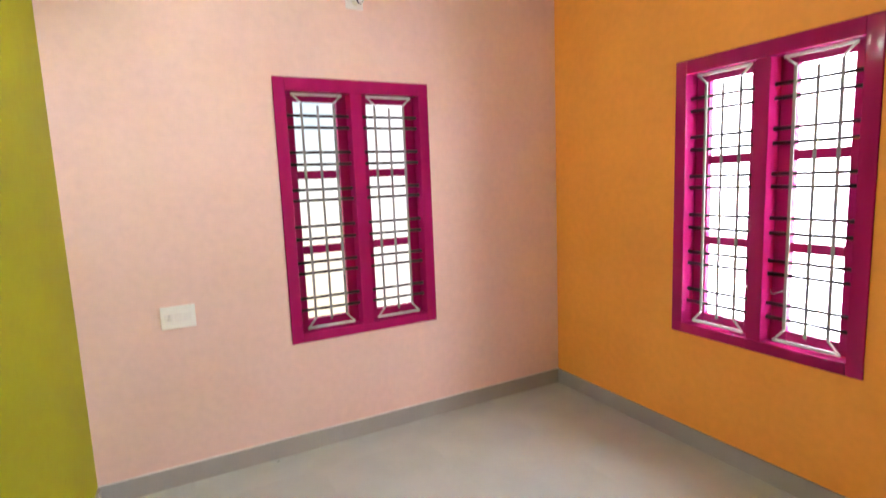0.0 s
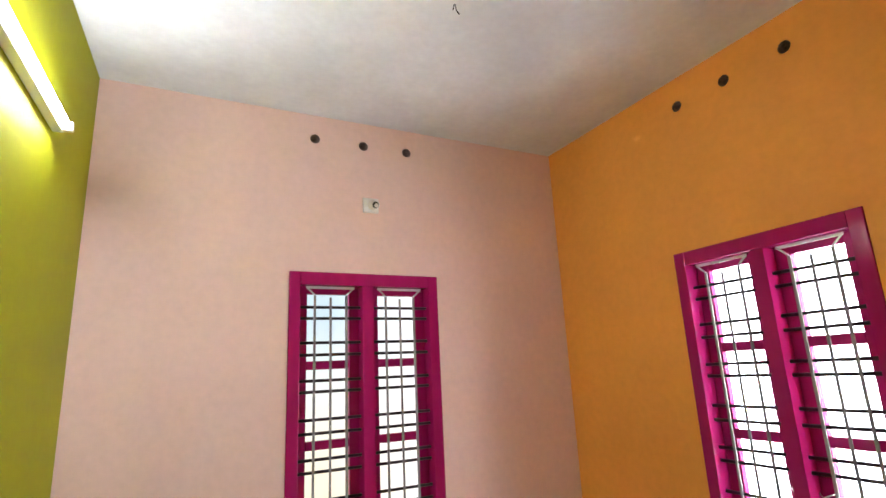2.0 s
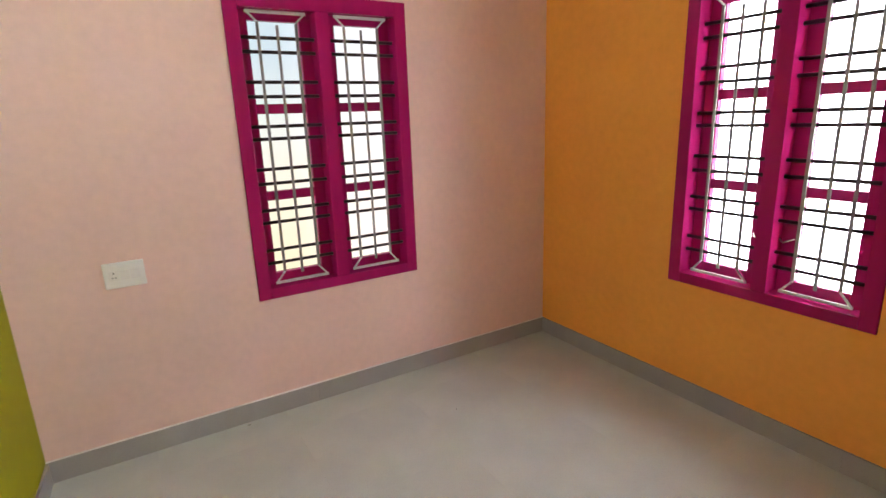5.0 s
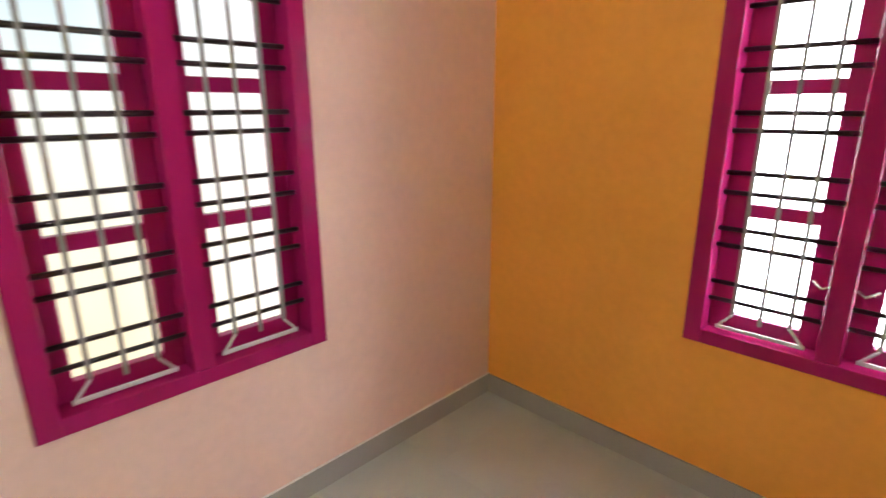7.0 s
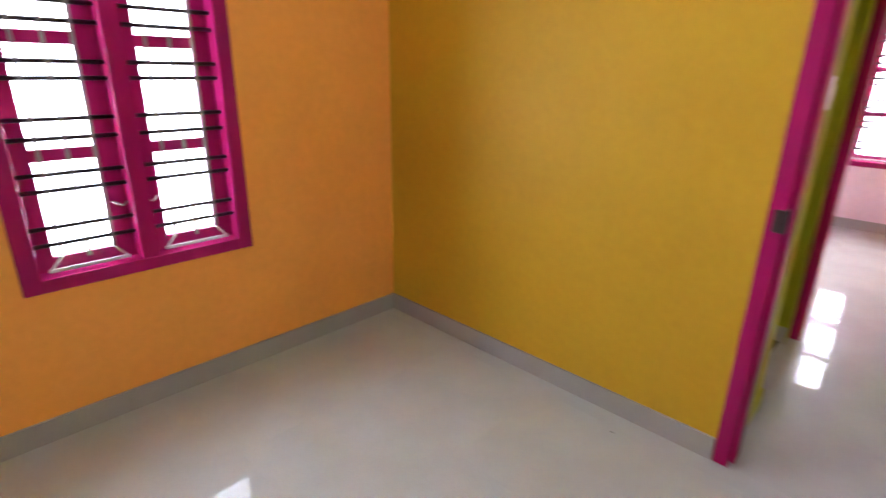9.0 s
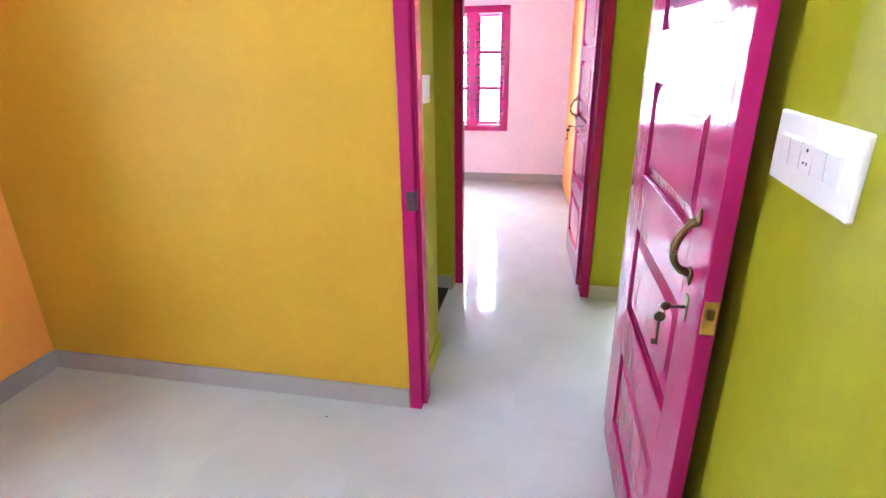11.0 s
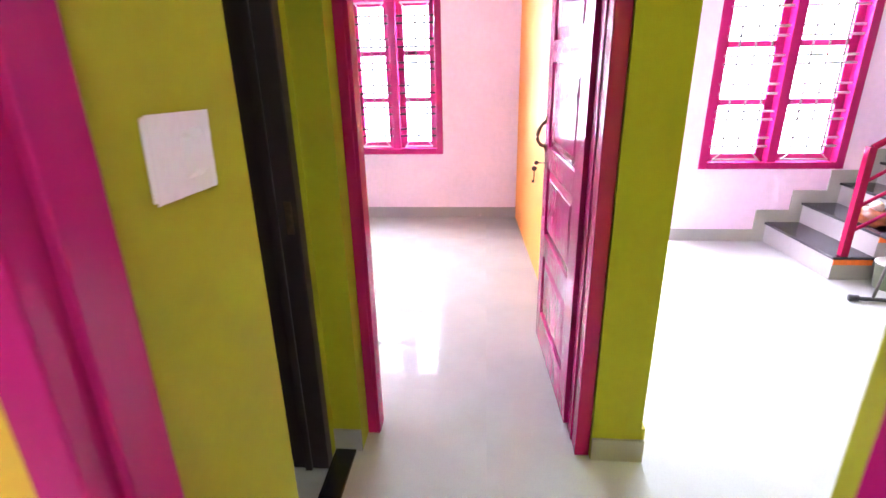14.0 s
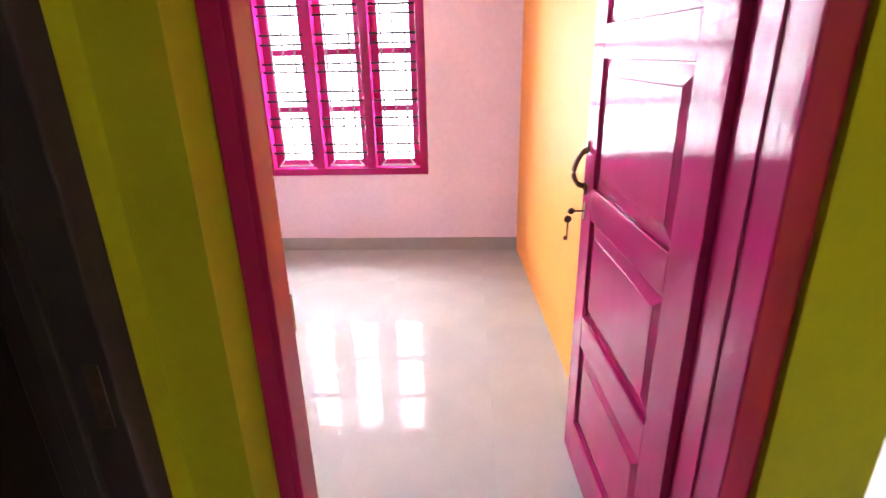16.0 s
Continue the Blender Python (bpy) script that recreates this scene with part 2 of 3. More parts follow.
def window(name, m, width, height, lights, label, group="", stays=False, rod=IRON, bar=SILVER, st=0.068):
    """A painted wooden window in its opening: x along the wall, y outwards from the wall face, z from its lowest edge."""
    root = tagged(empty(name, m), label, "window", group, "structure")
    side, mull, top, bot, depth = 0.063, 0.068, 0.072, 0.054, 0.082
    lw = (width - 2 * side - (lights - 1) * mull) / lights
    bm = bmesh.new()
    box(bm, 0.0005, side, -0.008, depth, 0.0005, height - 0.0005, 0.004)
    box(bm, width - side, width - 0.0005, -0.008, depth, 0.0005, height - 0.0005, 0.004)
    box(bm, side, width - side, -0.0075, depth, height - top, height - 0.0005, 0.004)
    box(bm, side, width - side, -0.0075, depth, 0.0005, bot, 0.004)
    for i in range(1, lights):
        x = side + i * lw + (i - 1) * mull
        box(bm, x, x + mull, -0.007, depth, bot, height - top, 0.004)
    part("window_frame", bm, MAGENTA, root)
    k = height / 1.428
    for i in range(lights):
        x0 = side + i * (lw + mull)
        x1 = x0 + lw
        # outward-opening shutter behind the frame
        a, b, c, d = x0 - 0.014, x1 + 0.014, bot - 0.012, height - top + 0.012
        bm = bmesh.new()
        y0, y1 = depth + 0.001, depth + 0.036
        box(bm, a, a + st, y0, y1, c, d, 0.003)
        box(bm, b - st, b, y0, y1, c, d, 0.003)
        box(bm, a + st, b - st, y0, y1, c, c + 0.066, 0.003)
        box(bm, a + st, b - st, y0, y1, d - 0.052, d, 0.003)
        inner = (c + 0.066, d - 0.052)
        h3 = (inner[1] - inner[0] - 2 * 0.046) / 3
        for j in (1, 2):
            zb = inner[0] + j * h3 + (j - 1) * 0.046
            box(bm, a + st, b - st, y0, y1, zb, zb + 0.046, 0.003)
        shutter = part("shutter", bm, MAGENTA, root)
        for j in range(3):
            zb = inner[0] + j * (h3 + 0.046)
            pane = part("pane", boxed(a + st - 0.004, b - st + 0.004, y0 + 0.014, y0 + 0.018, zb - 0.004, zb + h3 + 0.004), GLASS, shutter)
            pane.visible_shadow = False
        if stays:
            s = 1 if i == 0 else -1
            xb = x1 - 0.022 if i == 0 else x0 + 0.022
            pts = [(xb - s * 0.03 * (q - 0.5) * 2, y0 - 0.006 - 0.03 * math.sin(q * math.pi), 0.28 + 0.03 * abs(q - 0.5)) for q in [n / 8 for n in range(9)]]
            part("pull_handle", tube(bmesh.new(), pts, 0.003), STEEL, shutter, "small bright metal pull", smooth=True)
        # security grille
        grille = part("grille", tube(bmesh.new(), [(x0 - 0.01, 0.040, ROD_Z[0] * k), (x1 + 0.01, 0.040, ROD_Z[0] * k)], 0.0083), rod, root, "dark iron security rods", smooth=True)
        for z in ROD_Z[1:]:
            part("rod", tube(bmesh.new(), [(x0 - 0.01, 0.040, z * k), (x1 + 0.01, 0.040, z * k)], 0.0083), rod, grille, smooth=True)
        cx = (x0 + x1) / 2
        zt, zb = height - top - 0.010, bot + 0.016
        hw, hb = lw * 0.385, lw * 0.255
        for s in (-1, 1):
            bm = boxed(cx + s * hb - 0.0066, cx + s * hb + 0.0066, 0.028, 0.0332, zb + 0.055, zt - 0.045)
            tube(bm, [(cx + s * hb, 0.0305, zt - 0.043), (cx + s * hw, 0.0305, zt)], 0.0070, 6, 0.6)
            tube(bm, [(cx + s * hb, 0.0305, zb + 0.053), (cx + s * hw, 0.0305, zb)], 0.0070, 6, 0.6)
            for face in bm.faces[6:]:
                face.material_index = 1
            part("upright_bar", bm, [BACKLIT_SILVER, bar], grille, "silver-painted upright bar with splayed ends")
        for zc in (zt, zb):
            part("end_bar", boxed(cx - hw - 0.004, cx + hw + 0.004, 0.027, 0.034, zc - 0.0068, zc + 0.0068, 0.001), bar, grille, "silver-painted end bar")
        part("upright_bar", boxed(cx - 0.0066, cx + 0.0066, 0.028, 0.0332, zb + 0.035, zt - 0.055, 0.001), BACKLIT_SILVER, grille, "silver-painted upright bar")
    return root


def sky_light(name, m, w, h, paint):
    """A plain glowing backdrop outside a window or doorway."""
    bm = bmesh.new()
    vs = [bm.verts.new(p) for p in ((-w / 2, 0, 0), (w / 2, 0, 0), (w / 2, 0, h), (-w / 2, 0, h))]
    bm.faces.new(vs)
    ob = link(name, bm, paint, m)
    return tagged(ob, "bright hazy daylight outside the window", "backdrop", kind="structure")


def white_glow(strength, c=(0.93, 0.97, 1.0)):
    """White haze: bright sky high up, a sunlit yard towards the ground."""
    def build(t, e):
        g = t.nodes.new("ShaderNodeTexCoord")
        q = t.nodes.new("ShaderNodeSeparateXYZ")
        t.links.new(g.outputs["Generated"], q.inputs[0])
        up = ramp(t, q.outputs["Z"], [(0.0, tint(c, 0.30)), (0.30, tint(c, 0.42)), (0.50, tint(c, 0.70)), (0.75, c)])
        t.links.new(up, e.inputs[0])
        e.inputs[1].default_value = strength
    return glowing("white_daylight", build)


def yard_glow(strength):
    """Pale yellow yard wall low down, pale blue sky above, white haze to one side."""
    def build(t, e):
        c = t.nodes.new("ShaderNodeTexCoord")
        s = t.nodes.new("ShaderNodeSeparateXYZ")
        t.links.new(c.outputs["Generated"], s.inputs[0])
        up = ramp(t, s.outputs["Z"], [(0.20, (0.93, 0.85, 0.56)), (0.36, (0.92, 0.88, 0.68)), (0.46, (0.80, 0.86, 0.76)), (0.60, (0.56, 0.72, 0.75))])
        side = t.nodes.new("ShaderNodeMapRange")
        side.inputs["From Min"].default_value, side.inputs["From Max"].default_value = 0.50, 0.72
        t.links.new(s.outputs["X"], side.inputs[0])
        mix = t.nodes.new("ShaderNodeMix")
        mix.data_type = "RGBA"
        t.links.new(side.outputs[0], mix.inputs[0])
        t.links.new(up, mix.inputs[6])
        mix.inputs[7].default_value = (1.25, 1.25, 1.2, 1)
        t.links.new(mix.outputs[2], e.inputs[0])
        e.inputs[1].default_value = strength
    return glowing("yard_daylight", build)


# ---- the large structure ----
G0, G1 = (0.130, 0.0), (0.239, 2.736)          # lime wall, door end and far end
O0, O1 = (0.208, -1.52), (0.366, -4.469)       # orange wall of the second bedroom
PLAIN3 = lambda m: (m, CREAM, m)

w_pink = wall("wall_pink", (0.04, 2.736), (3.053, 2.736), 0.2, (PINK, CREAM, PINK),
              [(1.192 - 0.04, 2.081 - 0.04, 0.622, 2.05), *[(x - 0.085, x + 0.005, 2.805, 2.895) for x in (1.324, 1.62, 1.906)]],
              label="pale pink painted plaster wall with vent holes")
for x in (1.324, 1.62, 1.906):
    vent_hole(w_pink, x - 0.04, 2.85, PINK)
w_orange = wall("wall_orange", (3.053, 2.936), (3.053, -0.15), 0.2, (ORANGE, CREAM, ORANGE),
                [(2.936 - 1.781, 2.936 - 0.888, 0.62, 2.036), *[(2.936 - y - 0.045, 2.936 - y + 0.045, 2.794, 2.884) for y in (1.62, 1.338, 1.037)]],
                label="bright orange painted plaster wall with vent holes")
for y in (1.62, 1.338, 1.037):
    vent_hole(w_orange, 2.936 - y, 2.839, ORANGE)
wall("wall_yellow", (3.053, 0.0), (-0.10, 0.0), 0.12, (YELLOW, GREEN, YELLOW), [(3.053 - 1.119, 3.053 - 0.188, 0.0, 2.1)],
     label="mustard yellow painted plaster wall with a doorway")
wall("wall_lime", G0, G1, 0.12, (GREEN, CREAM, GREEN), label="lime green painted plaster wall")
# passage
wall("wall_passage", (1.09, -0.121), (1.09, -0.508), 0.176, (GREEN, CREAM, GREEN), label="lime green passage wall end")
wall("wall_passage_door", (1.266, -0.508), (1.266, -1.28), 0.14, (GREEN, CREAM, GREEN), [(0.0, 0.715, 0.0, 2.12)], label="lime green wall over the dark washroom doorway")
wall("wall_second_door", (1.60, -1.28), (0.06, -1.28), 0.235, (GREEN, ROSE, GREEN), [(1.60 - 1.152, 1.60 - 0.244, 0.0, 2.1)], label="lime green wall with the second bedroom doorway")
wall("wall_living_north", (-3.6, -0.21), (0.186, -0.21), 0.085, (GREEN, GREEN, GREEN), label="lime green living room wall")
wall("wall_washroom_north", (1.29, -0.36), (2.9, -0.36), 0.1, PLAIN3(CREAM), label="plain washroom wall")
wall("wall_washroom_east", (2.9, -0.30), (2.9, -1.31), 0.1, PLAIN3(CREAM), label="plain washroom wall")
wall("wall_washroom_south", (2.9, -1.31), (1.605, -1.31), 0.1, PLAIN3(CREAM), label="plain washroom wall")
# second bedroom
wall("wall_orange_second", O1, O0, 0.13, (ORANGE, ROSE, ORANGE), label="pale orange painted bedroom wall behind the door")
wall("wall_rose_second", (3.3, -4.469), (0.2, -4.469), 0.2, (ROSE, CREAM, ROSE), [(3.3 - 2.310, 3.3 - 1.053, 0.615, 2.0)], label="pale rose painted wall under a wide window")
wall("wall_second_east", (3.1, -1.5), (3.1, -4.469), 0.15, PLAIN3(ROSE), label="pale rose painted wall")
wall("wall_second_north", (1.605, -1.515), (3.25, -1.515), 0.10, PLAIN3(ROSE), label="pale rose painted wall")
# living room
wall("wall_living_south", (0.30, -3.84), (-3.6, -3.84), 0.2, (MAUVE, CREAM, MAUVE), [(0.30 + 1.023, 0.30 + 2.113, 0.60, 2.03), (0.30 - 0.14, 0.30 + 0.855, 0.0, 2.1)], label="pale mauve-pink living room wall above the stair")
wall("wall_living_west", (-3.6, -3.84), (-3.6, -0.12), 0.15, PLAIN3(MAUVE), label="pale mauve-pink living room wall")

bm = boxed(-3.75, 3.253, -4.669, -0.12, 3.0, 3.15)
box(bm, 0.0, 3.253, -0.12, 2.936, 3.0, 3.15)
tagged(link("ceiling", bm, CEIL), "off-white painted concrete ceiling", "ceiling", kind="structure")
bm = boxed(-3.75, 3.253, -4.669, -0.12, -0.2, -0.004)
box(bm, 0.0, 3.253, -0.12, 2.936, -0.2, -0.004)
floor = tagged(link("floor", bm, GROUT), "glossy beige vitrified tile floor", "floor", kind="structure")
bm = boxed(-40, 40, -40, 40, -0.45, -0.21)
tagged(link("ground", bm, plain("bare_earth", (0.20, 0.15, 0.10), 0.95, 0, 0.3, 3.0)), "bare earth around the house", "ground", kind="structure")

# ---- windows in place ----
window("window_1", Matrix.Translation((1.192, 2.736, 0.622)), 0.889, 1.428, 2, "magenta wooden window with two lights and an iron grille")
window("window_2", Matrix.Translation((3.053, 1.781, 0.62)) @ Matrix.Rotation(-math.pi / 2, 4, "Z"), 0.893, 1.416, 2, "magenta wooden window with two lights and an iron grille", stays=True, st=0.081)
window("window_3", Matrix.Translation((2.310, -4.469, 0.615)) @ Matrix.Rotation(math.pi, 4, "Z"), 1.257, 1.385, 3, "magenta wooden window with three lights and an iron grille")
window("window_4", Matrix.Translation((-1.023, -3.84, 0.60)) @ Matrix.Rotation(math.pi, 4, "Z"), 1.09, 1.43, 2, "magenta wooden window with two wide lights above the stair", rod=SILVER, bar=BACKLIT_SILVER)
sky_light("backdrop_yard", Matrix.Translation((1.65, 3.7, -0.25)), 5.0, 3.6, yard_glow(0.95))
sky_light("backdrop_east", Matrix.Translation((4.0, 1.33, -0.25)) @ Matrix.Rotation(math.pi / 2, 4, "Z"), 5.0, 4.8, white_glow(4.0, (0.86, 0.94, 1.0)))
sky_light("backdrop_south", Matrix.Translation((1.5, -5.4, -0.25)), 4.0, 4.8, white_glow(4.0, (0.89, 0.95, 1.0)))
sky_light("backdrop_porch", Matrix.Translation((-1.9, -5.2, -0.25)), 4.4, 4.8, white_glow(31.0))


# ---- doors ----
PANELS = ((0.175, 0.49), (0.668, 0.972), (1.155, 1.440), (1.588, 1.89))


def door_frame(name, x0, x1, y0, y1, top, mat, label, near=(0.056, 0.004), far=(0.056, 0.014), leaf_side=1, front=None):
    """Jambs and head in a doorway along x. near, far: face width and stop height of the jambs at x0 and x1; the rebate for the leaf is at y1 (leaf_side 1) or y0 (-1). front: the front of the jamb at x0, where it is deeper."""
    root = tagged(empty(name, pose(0, 0, 0)), label, "door frame", kind="structure")
    ya, yb = (y0 + 0.004, y1 - 0.042) if leaf_side > 0 else (y0 + 0.037, y1 - 0.0006)
    a, b = x0, x0 + near[0]
    jam = part("jamb", boxed(a + 0.0005, b - 0.0005, y0, front or y1, 0.0005, top - 0.056, 0.004), mat, root)
    part("stop", boxed(b - 0.001, b + near[1], ya, yb, 0.001, top - 0.056, 0.003), mat, jam)
    a, b = x1 - far[0], x1
    jam = part("jamb", boxed(a + 0.0005, b - 0.0005, y0, y1, 0.0005, top - 0.056, 0.004), mat, root)
    part("stop", boxed(a - far[1], a + 0.001, ya, yb, 0.001, top - 0.056, 0.003), mat, jam)
    if leaf_side < 0:
        part("strike_plate", boxed(a - 0.002, a + 0.014, y0 - 0.002, y0 + 0.024, 0.945, 1.03, 0.0008), BRONZE, jam, "dull bronze strike plate")
    part("head", boxed(x0 + 0.0005, x1 - 0.0005, y0, y1, top - 0.056, top - 0.0005, 0.004), mat, root)
    return root


def door_leaf(name, m, width, height, label, flip=1, fields=PANELS, stiles=(0.145, 0.145), handle=(0.772, 1.05, 0.19)):
    """Panelled leaf: x from the hinge to the free edge, y across (seen face at y = 0, body towards y = +0.036 * flip).
    stiles: widths at the hinge and at the free edge; handle: its x, lowest z and length."""
    root = tagged(empty(name, m), label, "door")
    T = 0.036
    f = flip

    def yb(a, b):
        return (a, b) if f > 0 else (-b, -a)

    u0, u1 = stiles[0], width - stiles[1]
    part("stile", boxed(0, u0, *yb(0, T), 0.008, height, 0.0015), MAGENTA, root)
    part("stile", boxed(u1, width, *yb(0, T), 0.008, height, 0.003), MAGENTA, root)
    zz = [0.008] + [z for p in fields for z in p] + [height]
    for a, b in zip(zz[0::2], zz[1::2]):
        part("rail", boxed(u0, u1, *yb(0.0003, T - 0.0003), a, b, 0.003), MAGENTA, root)
    for a, b in fields:
        bm = bmesh.new()
        box(bm, u0 - 0.004, u1 + 0.004, *yb(0.013, T - 0.013), a - 0.004, b + 0.004)
        # raised field with broad sloping margins on both faces
        for yf, yr, ye in ((0.0128, 0.0045, 0.0030), (T - 0.0128, T - 0.0045, T - 0.0030)):
            rings = []
            for k, y in ((0.005, yf), (0.044, yr), (0.047, ye)):
                rings.append([bm.verts.new((u, f * y, z)) for u, z in ((u0 + k, a + k), (u1 - k, a + k), (u1 - k, b - k), (u0 + k, b - k))])
            for vo, vi in zip(rings, rings[1:]):
                for q in range(4):
                    bm.faces.new((vo[q], vo[(q + 1) % 4], vi[(q + 1) % 4], vi[q]))
            bm.faces.new(rings[-1])
        part("panel", bm, MAGENTA, root)
    # bow handle with pointed end plates
    hx, z0, hl = handle
    za, zb = z0 + 0.030, z0 + hl - 0.040
    arc, thick = [], []
    for n in range(17):
        q = n / 16
        arc.append((hx, f * (-0.006 - 0.039 * math.sin(math.pi * q ** 0.78) ** 0.65), za + (zb - za) * q))
        thick.append(0.0078 + 0.0034 * math.sin(math.pi * q) + 0.003 * (abs(q - 0.5) > 0.38))
    hd = part("pull_handle", tube(bmesh.new(), arc, thick, 12, 0.8), BRASS, root, "aged brass bow handle", smooth=True)
    for zc, s in ((za, -1), (zb, 1)):
        tip = [(hx, f * (-0.003 - 0.004 * (1 - q)), zc + s * (q * 0.042 - 0.014)) for q in [n / 8 for n in range(9)]]
        part("handle_rose", tube(bmesh.new(), tip, [0.0045, 0.0095, 0.0125, 0.013, 0.012, 0.0095, 0.0065, 0.0065, 0.003], 12, 0.55), BRASS, hd, smooth=True)
    # keyhole plate, key in the lock, second key hanging from it, latch
    kz = z0 - 0.052
    bm = boxed(hx - 0.011, hx + 0.011, *yb(-0.0025, 0.001), kz - 0.030, kz + 0.030, 0.002)
    part("keyhole_plate", bm, BRASS, root)
    key = part("key", tube(bmesh.new(), [(hx, f * -0.001, kz), (hx, f * -0.034, kz)], 0.0034), BRONZE, root, "key left in the lock with another hanging from it", smooth=True)
    side = Matrix.Rotation(math.pi / 2, 4, "Y") @ Matrix.Translation((0, 0, -0.002))
    disc = [(0.004, 0.0), (0.0105, 0.0004), (0.0115, 0.002), (0.0105, 0.0036), (0.004, 0.004)]
    part("key_bow", lathe(bmesh.new(), disc, Matrix.Translation((hx, f * -0.043, kz)) @ side, 16), BRONZE, key, smooth=True)
    ring = [(hx, f * (-0.052 + 0.007 * math.sin(a)), kz - 0.008 + 0.010 * math.cos(a)) for a in [2 * math.pi * n / 12 for n in range(13)]]
    part("key_ring", tube(bmesh.new(), ring, 0.0015, 6), STEEL, key, smooth=True)
    zk = kz - 0.016
    bm = lathe(bmesh.new(), [(r * 1.15, z) for r, z in disc], Matrix.Translation((hx, f * -0.053, zk - 0.012)) @ side, 16)
    tube(bm, [(hx, f * -0.053, zk - 0.022), (hx, f * -0.053, zk - 0.084)], 0.0030, 8)
    box(bm, hx - 0.0015, hx + 0.0015, *yb(-0.064, -0.052), zk - 0.084, zk - 0.070)
    part("hanging_key", bm, BRONZE, key)
    part("latch_plate", boxed(width - 0.001, width + 0.0025, *yb(0.004, T - 0.004), kz - 0.015, kz + 0.060, 0.001), BRIGHT_BRASS, root, "brass latch plate on the door edge")
    part("latch_tongue", boxed(width + 0.002, width + 0.010, *yb(0.011, T - 0.011), kz + 0.022, kz + 0.046, 0.002), BRASS, root, "brass latch tongue")
    for zc in (0.25, 1.05, 1.8):
        part("hinge", tube(bmesh.new(), [(-0.001, f * (T + 0.003), zc - 0.05), (-0.001, f * (T + 0.003), zc + 0.05)], 0.006), MAGENTA, root, smooth=True)
    return root


door_frame("door_frame_first", 0.189, 1.118, -0.108, 0.012, 2.1, MAGENTA, "magenta enamelled door frame")
door_frame("door_frame_second", 0.245, 1.151, -1.497, -1.376, 2.1, MAGENTA, "magenta enamelled door frame", far=(0.038, 0.014), leaf_side=-1, front=-1.292)
door_leaf("door_1", along((0.259, 0.016), (0.2404, 0.84)), 0.865, 2.04, "magenta panelled wooden door standing open against the wall", 1)
door_leaf("door_2", along((0.3205, -1.474), (0.368, -2.255)), 0.782, 2.04, "magenta panelled wooden door standing open into the bedroom", -1,
          ((0.185, 0.515), (0.632, 0.975), (1.078, 1.458), (1.553, 1.89)), (0.122, 0.102), (0.750, 1.038, 0.19))


# ---- skirtings ----
skirting("skirting_pink", (0.239, 2.736), (3.053, 2.736), bead=True)
skirting("skirting_orange", (3.053, 2.723), (3.053, 0.013))
skirting("skirting_yellow", (3.053, 0.0), (1.120, 0.0))
skirting("skirting_lime", (0.1643, 0.86), (0.2385, 2.723), label="grey-beige tile skirting at the foot of the lime wall")
skirting("skirting_rose", (3.1, -4.469), (0.366, -4.469))
skirting("skirting_column", (0.243, -1.28), (0.046, -1.28))
skirting("skirting_reveal", (1.264, -1.28), (1.153, -1.28))
skirting("skirting_living", (-0.856, -3.84), (-1.53, -3.84))

# ---- washroom doorway ----
wf = tagged(empty("door_frame_washroom", pose(0, 0, 0)), "black enamelled washroom door frame", "door frame", kind="structure")
for a, b in ((-0.605, -0.509), (-1.222, -1.165)):
    jam = part("jamb", boxed(1.262, 1.404, a, b, 0.0, 2.05, 0.004), BLACK, wf)
part("stop", boxed(1.325, 1.352, -1.166, -1.152, 0.0, 2.05, 0.002), BLACK, jam)
part("strike_plate", boxed(1.278, 1.302, -1.1652, -1.1625, 0.97, 1.08, 0.001), BRONZE, jam, "dull dark metal strike plate")
part("head", boxed(1.262, 1.404, -1.222, -0.509, 2.05, 2.119, 0.004), BLACK, wf)
tagged(link("threshold", boxed(1.177, 1.261, -1.267, -0.510, -0.003, 0.012, 0.003), BLACKSTONE), "polished black granite threshold at the washroom door", "threshold", kind="structure")

leaf = tagged(empty("door_3", along((1.406, -1.215), (2.1, -1.19))), "black flush washroom door standing open", "door")
part("leaf", boxed(0, 0.68, 0.0, 0.034, 0.012, 2.03, 0.003), BLACK, leaf)
tagged(link("trim_column", boxed(0.044, 0.0598, -1.40, -1.281, 0.0, 0.150, 0.004), GREEN), "lime-painted end of a skirting on the column", "trim", kind="structure")
tagged(link("trim_passage", boxed(1.079, 1.0895, -0.520, -0.125, 0.0, 0.10, 0.003), GREEN), "lime-painted skirting along the passage wall", "trim", kind="structure")

# ---- floor tiles ----
def tiles(x0, x1, y0, y1, ox, oy, size=0.6, gap=0.0002, mat=TILE):
    cut = {}
    i0, i1 = math.floor((x0 - ox) / size), math.ceil((x1 - ox) / size)
    j0, j1 = math.floor((y0 - oy) / size), math.ceil((y1 - oy) / size)
    for i in range(i0, i1):
        for j in range(j0, j1):
            a, b = max(x0, ox + i * size), min(x1, ox + (i + 1) * size)
            c, d = max(y0, oy + j * size), min(y1, oy + (j + 1) * size)
            if b - a < 0.01 or d - c < 0.01:
                continue
            key = (round(b - a, 3), round(d - c, 3))
            if key not in cut:
                bm = boxed(-(b - a) / 2 + gap / 2, (b - a) / 2 - gap / 2, -(d - c) / 2 + gap / 2, (d - c) / 2 - gap / 2, -0.0038, 0.0)
                ob = link("floor_tile", bm, mat, None, floor)
                cut[key] = ob.data
            else:
                ob = new("floor_tile", cut[key])
                ob.parent = floor
            ob.location = ((a + b) / 2, (c + d) / 2, 0)


